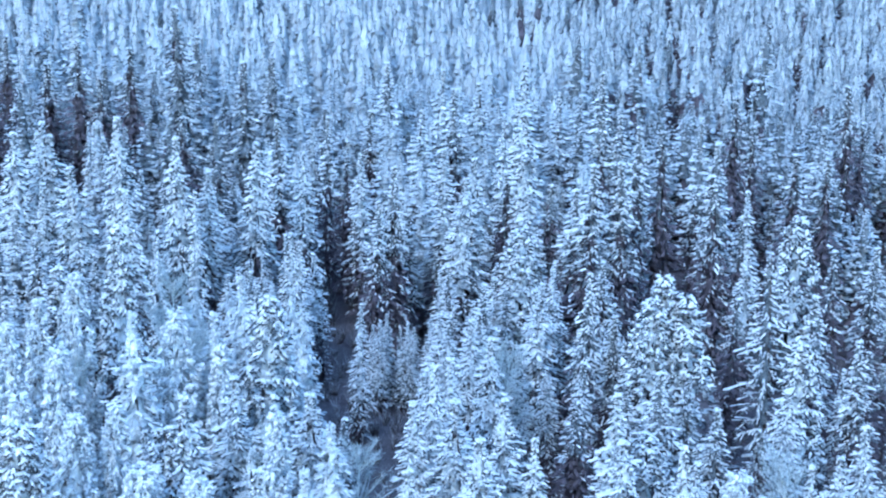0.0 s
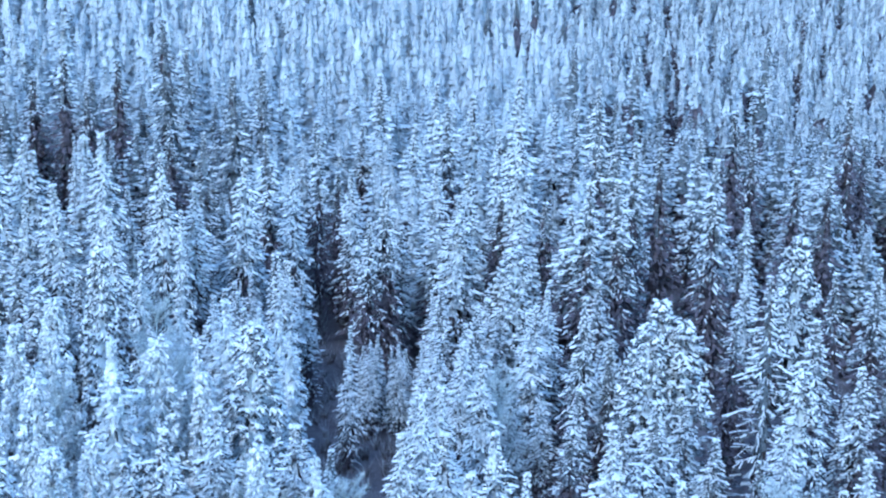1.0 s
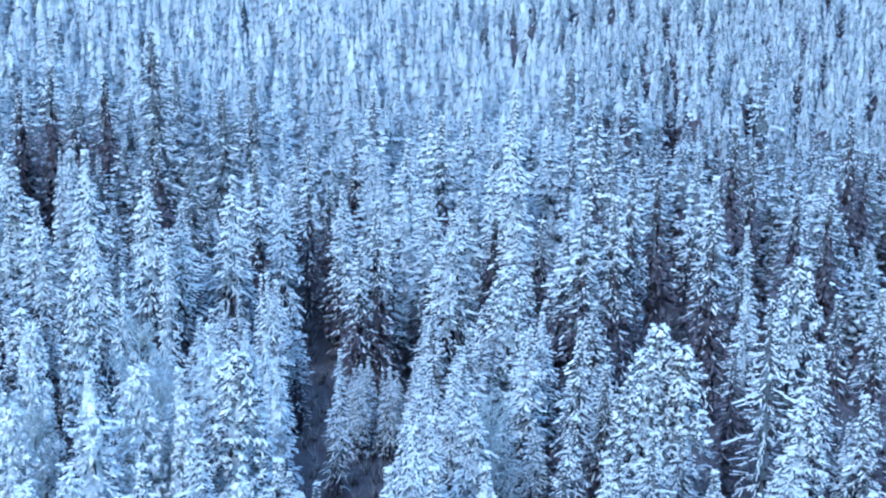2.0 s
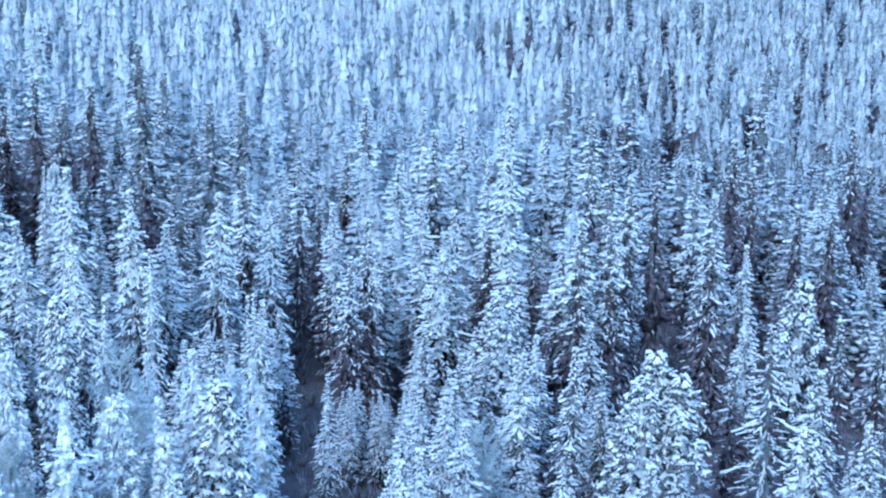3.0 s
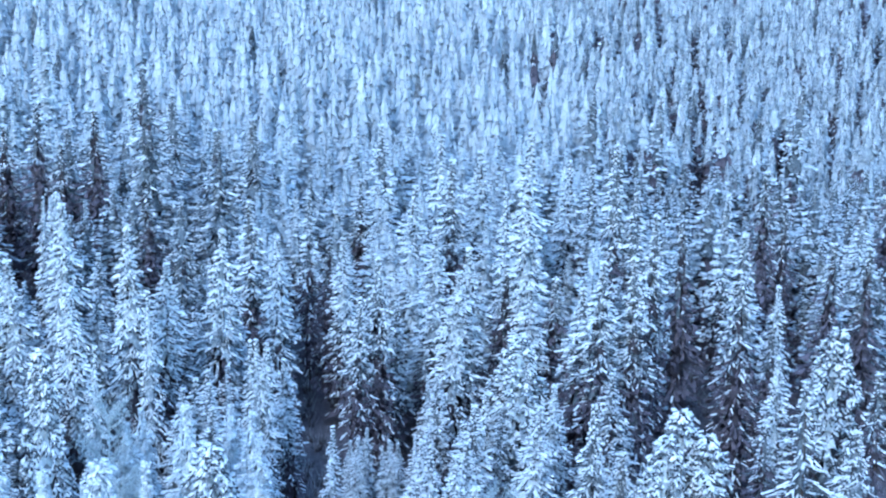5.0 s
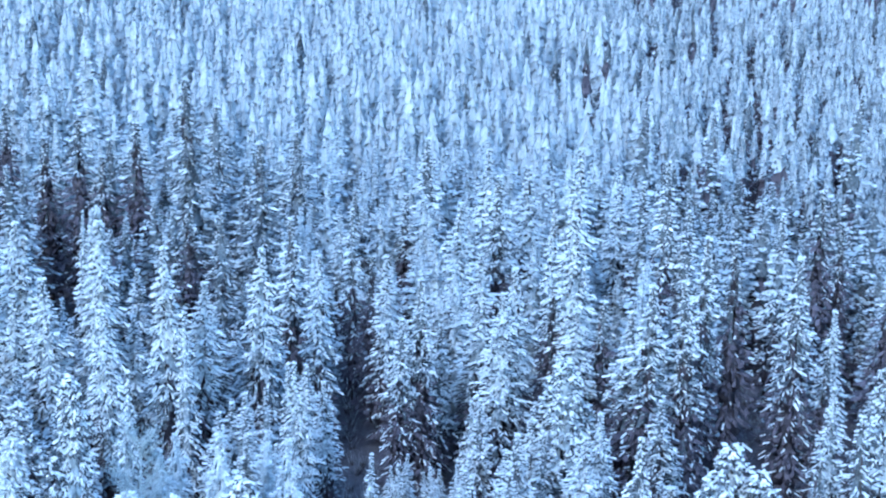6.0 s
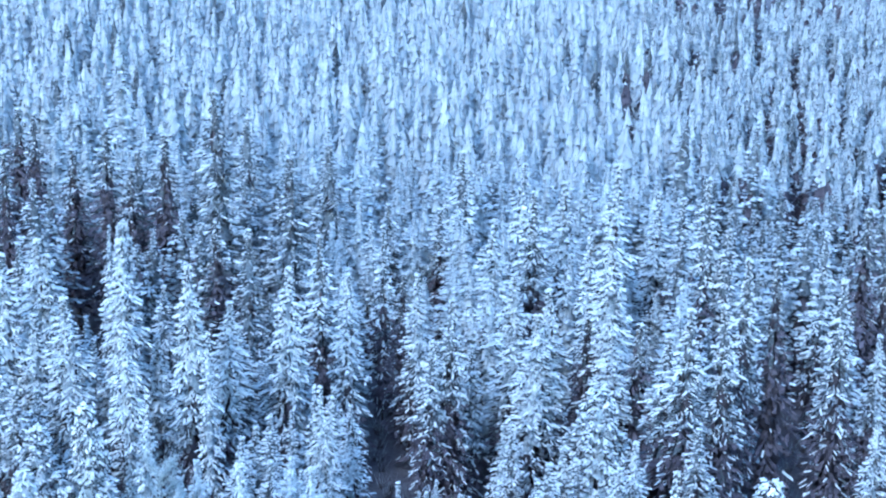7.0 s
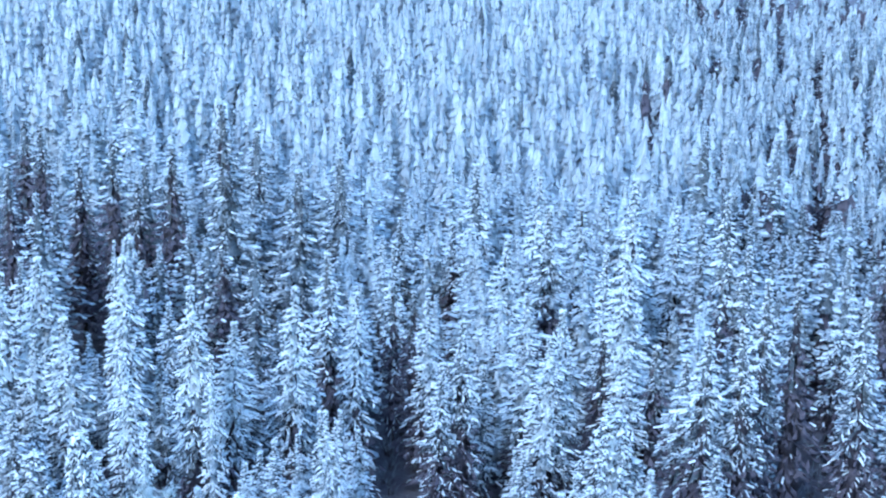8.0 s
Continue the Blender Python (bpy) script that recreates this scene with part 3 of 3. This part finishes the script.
def plant(kinds, x, y, h, wide=1.0):
    """One tree on the ground, turned and leaning a little by chance."""
    proto = pick.choice(kinds)
    s = h / H0
    w = (0.25 + 0.75 * min(s, 1.1)) * wide * pick.uniform(0.9, 1.12) * room(x, y)
    m = pose(x, y, ground_z(x, y) - 0.1, pick.gauss(0, 1.0), pick.gauss(0, 1.0), pick.uniform(0, 360)) @ Matrix.Diagonal((w, w, s, 1))
    if proto.name in used:
        k = proto.scale
        copy_thing(proto, m @ Matrix.Diagonal((1 / k.x, 1 / k.y, 1 / k.z, 1)))
    else:
        used.add(proto.name)
        proto.matrix_world = m
    placed.append((x, y))


def shade(x, y):
    """Stands that carry less snow: along the east side and in the north-west corner."""
    x += 9 * noise.noise((x * 0.11, y * 0.11, 5.0))
    return x > (14 if y < 225 else 0.075 * y if y < 300 else 0.05 * y) and y > 112 or x < -22 and 166 < y < 204


for x, y, h in SPRUCE_BROWN:
    if y < 212:
        plant(browned, x, y, h, 1.35)
for x, y, h in SPRUCE_DIM:
    plant(fine[5:] if y < 168 else plain_ones[4:], x, y, h, 1.05)
for x, y, h in SPRUCE_OPEN:
    plant(open_ones, x, y, h)
for x, y, h in SPRUCE_FRONT + SPRUCE_MIDDLE + SPRUCE_REAR + [row for row in SPRUCE_FAR + SPRUCE_MORE if row[1] < 212]:
    if x < -7 and y < 142 and pick.random() < 0.5:
        plant(pale, x, y, h)
    elif x < -20 and y > 166:
        plant(lean, x, y, h, 1.45 if h > 28 else 1.15)
    elif y < 168 and h < 27:
        plant(fine[1:7] if shade(x, y) else fine[:5], x, y, h)
    else:
        plant(plain_ones[2:] if shade(x, y) else plain_ones[:5], x, y, h)
for x, y, h in FROSTED:
    plant(leafless, x, y, h)
for x, y, h in SPIRES:
    plant(spire, x, y, h, 0.72 if h > 15 else 1.2 if h < 10 else 1.0)
for x, y, h in ROUND_PINES:
    plant(rounded, x, y, h * 1.08)
for x, y, h in YOUNG_PINES:
    plant(bushy, x, y, h)
taken = [row for row in SPRUCE_FAR + SPRUCE_MORE + SPRUCE_BROWN if row[1] >= 212]

# ---- filling trees, one by one in the nearer half ----
def spots(y0, y1, step, clear, seed):
    r = random.Random(seed)
    cells = {}
    for x, y in placed + [(a, b) for a, b, _ in taken]:
        cells.setdefault((int(x // 5), int(y // 5)), []).append((x, y))
    y, row = y0, 0
    while y < y1:
        west, east = edges(y)
        x = west + (row % 2) * step / 2
        while x < east:
            px, py = x + r.uniform(-0.38, 0.38) * step, y + r.uniform(-0.38, 0.38) * step
            cx, cy = int(px // 5), int(py // 5)
            near = min((math.hypot(px - a, py - b) for i in (-1, 0, 1) for j in (-1, 0, 1) for a, b in cells.get((cx + i, cy + j), ())), default=9)
            if near > clear and not in_opening(px, py, 1.2 if py < 176 else 0.9 if py < 240 else 0.2):
                yield px, py, r
            x += step
        y += step * 0.87
        row += 1


for x, y, r in list(spots(90, 172, 3.9, 2.6, 7)):
    h = (r.triangular(9.0, 20.0, 15.5) if y < 132 else r.triangular(8.0, 18.5, 14.0)) + 2.0 * noise.noise((x * 0.05, y * 0.05, 7.0))
    dim = shade(x, y)
    if dim and r.random() < (0.62 if x > 20 else 0.4):
        continue
    if x < -12 and y < 130 and r.random() < 0.4:
        plant(bushy, x, y, h)
    elif r.random() < 0.03:
        plant(rounded, x, y, h)
    elif x < -7 and y < 142 and r.random() < 0.42:
        plant(pale, x, y, h, 0.95)
    elif x > 22 and y > 114 and r.random() < 0.5:
        plant(browned, x, y, h, 1.2)
    elif h < 13.5:
        plant(low_ones, x, y, h)
    elif y < 132:
        plant(fine[5:] if dim else fine[:6], x, y, h, 0.95)
    else:
        plant(plain_ones[3:] if dim else plain_ones[:5], x, y, h, 0.95)

# ---- the farther wood as one mass ----
FEW_TWIGS = [(0.3, 0.3), (0.6, -0.35), (0.8, 0.2)]
MORE_TWIGS = [(0.2, 0.3), (0.45, -0.35), (0.65, 0.35), (0.82, -0.1)]


def flat(pile):
    return (np.concatenate(pile.v), np.concatenate(pile.f)) if pile.n else (np.zeros((0, 3)), np.zeros((0, 3), int))


def pattern(seed, near, dark, snowy):
    """One crown of the far wood: vertices and faces of its snow, needles, dead boughs and heart. near: True, None (farther) or False (last)."""
    rng = np.random.default_rng(seed)
    if near:
        some = clothe(rng, seed, 3.2, 0.06, 125, MORE_TWIGS, snowy, dark, 0.28, 0.22, 0.6, 1.0, 0.45, 11, 8, 2.2, True, 0.6, under=0.5)
    else:
        some = clothe(rng, seed, 4.0, 0.06, 64 if near is None else 32, FEW_TWIGS, snowy, dark, 0.5, 0.2, 0.78, 0.9, 0.74, 13, 6, 1.7, True, 0.6, 0.6, True, 0.35)
    return [flat(p) for p in some]


def far_woods():
    trees = [(*row, 0.75 if row in SPRUCE_BROWN else 1.0) for row in taken]
    for y0, y1, step, clear in ((172, 225, 4.5, 2.9), (225, 345, 3.7, 2.5), (345, 400, 6.0, 3.5)):
        for x, y, r in spots(y0, y1, step, clear, int(y0)):
            h = (r.triangular(10.5, 20.5, 16.0) if y < 225 else r.triangular(14.0, 19.0, 16.5)) + 2.5 * noise.noise((x * 0.04, y * 0.04, 7.0))
            trees.append((x, y, h, r.uniform(0.85, 1.15)))
    browns = {(x, y) for x, y, h in SPRUCE_BROWN}
    light_near = [pattern(70 + k, True, 0.36, 0.99) for k in range(6)]
    lean_near = [pattern(86 + k, True, 0.36, 0.74) for k in range(4)]
    dim_near = [pattern(80 + k, True, 0.5, 0.92) for k in range(5)]
    # Darker from below: less snow, and light lost between trees put into the tone.
    light_far = [pattern(90 + k, None, 0.6, 0.98) for k in range(7)]
    light_last = [pattern(94 + k, False, 0.5, 0.98) for k in range(5)]
    dim_far = [pattern(100 + k, None, 0.7, 0.88) for k in range(5)]
    brown_far = [pattern(110, None, 0.88, 0.7), pattern(111, None, 0.9, 0.7)]
    r = random.Random(9)
    piles = snow, green, dead, rime, frost, hazed = [Pile() for _ in range(6)]
    wood = Pile()
    for x, y, h, wide in trees:
        near, dim = y < 225, shade(x, y)
        # Middle band of the far wood, flattened to one tone to stand for haze.
        hazy = abs(x + 4 + 40 * noise.noise((x * 0.03, y * 0.03, 2.0))) < 30
        kinds = brown_far if (x, y) in browns else (lean_near if dim and x < 0 else dim_near if dim else light_near) if near else dim_far if dim else light_last if y > 300 else light_far
        crown = r.choice(kinds)
        w = wide * min(h, 20) / (17 if near else 20) * (0.55 + 0.45 * room(x, y))
        a, foot = r.uniform(0, 6.283), np.array([x, y, ground_z(x, y)])
        turn = np.array([[w * math.cos(a), w * math.sin(a), 0], [-w * math.sin(a), w * math.cos(a), 0], [r.gauss(0, 0.02), r.gauss(0, 0.02), h / H0]])
        if near:
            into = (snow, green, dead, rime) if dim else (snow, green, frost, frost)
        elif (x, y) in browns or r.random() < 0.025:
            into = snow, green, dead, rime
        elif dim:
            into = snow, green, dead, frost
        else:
            into = (hazed, frost, hazed, hazed) if hazy else (snow, green, frost, hazed)
        for pile, (v, f) in zip(into, crown):
            if len(v):
                pile.add(v @ turn + foot, f)
        spikes(wood, foot[None] - [0, 0, 0.3], foot[None] + [0, 0, h], [0.16])
    me = joined("far_woods", (*piles, wood), [CRUST, NEEDLE, DEAD, RIME, FROST, HAZED, BARK])
    tagged(new("far_woods", me), "dense snow-covered spruce forest reaching up the hillside", "forest", kind="stuff")


far_woods()


# ---- brush on the floor of the openings ----
def brush():
    r = np.random.default_rng(3)
    pile = Pile()
    for x0, y0, x1, y1, w in OPENINGS:
        n = int(math.hypot(x1 - x0, y1 - y0) * w * 0.6)
        for _ in range(n):
            t, o = r.random(), r.uniform(-1.2, 1.2) * w
            x, y = x0 + t * (x1 - x0) + o, y0 + t * (y1 - y0)
            k = 14
            root = np.tile([x, y, ground_z(x, y) - 0.1], (k, 1)) + r.normal(0, 0.15, (k, 3)) * [1, 1, 0]
            a, lean, length = r.uniform(0, 6.283, k), r.uniform(0.15, 0.7, k), r.uniform(0.8, 2.4, k)
            tip = root + np.stack([np.cos(a) * lean * length, np.sin(a) * lean * length, length], 1)
            spikes(pile, root, tip, np.full(k, 0.05))
    tagged(new("brush", pile.mesh("brush", [TWIG])), "bare dark brushwood dusted with snow", "shrubs", kind="stuff")


brush()
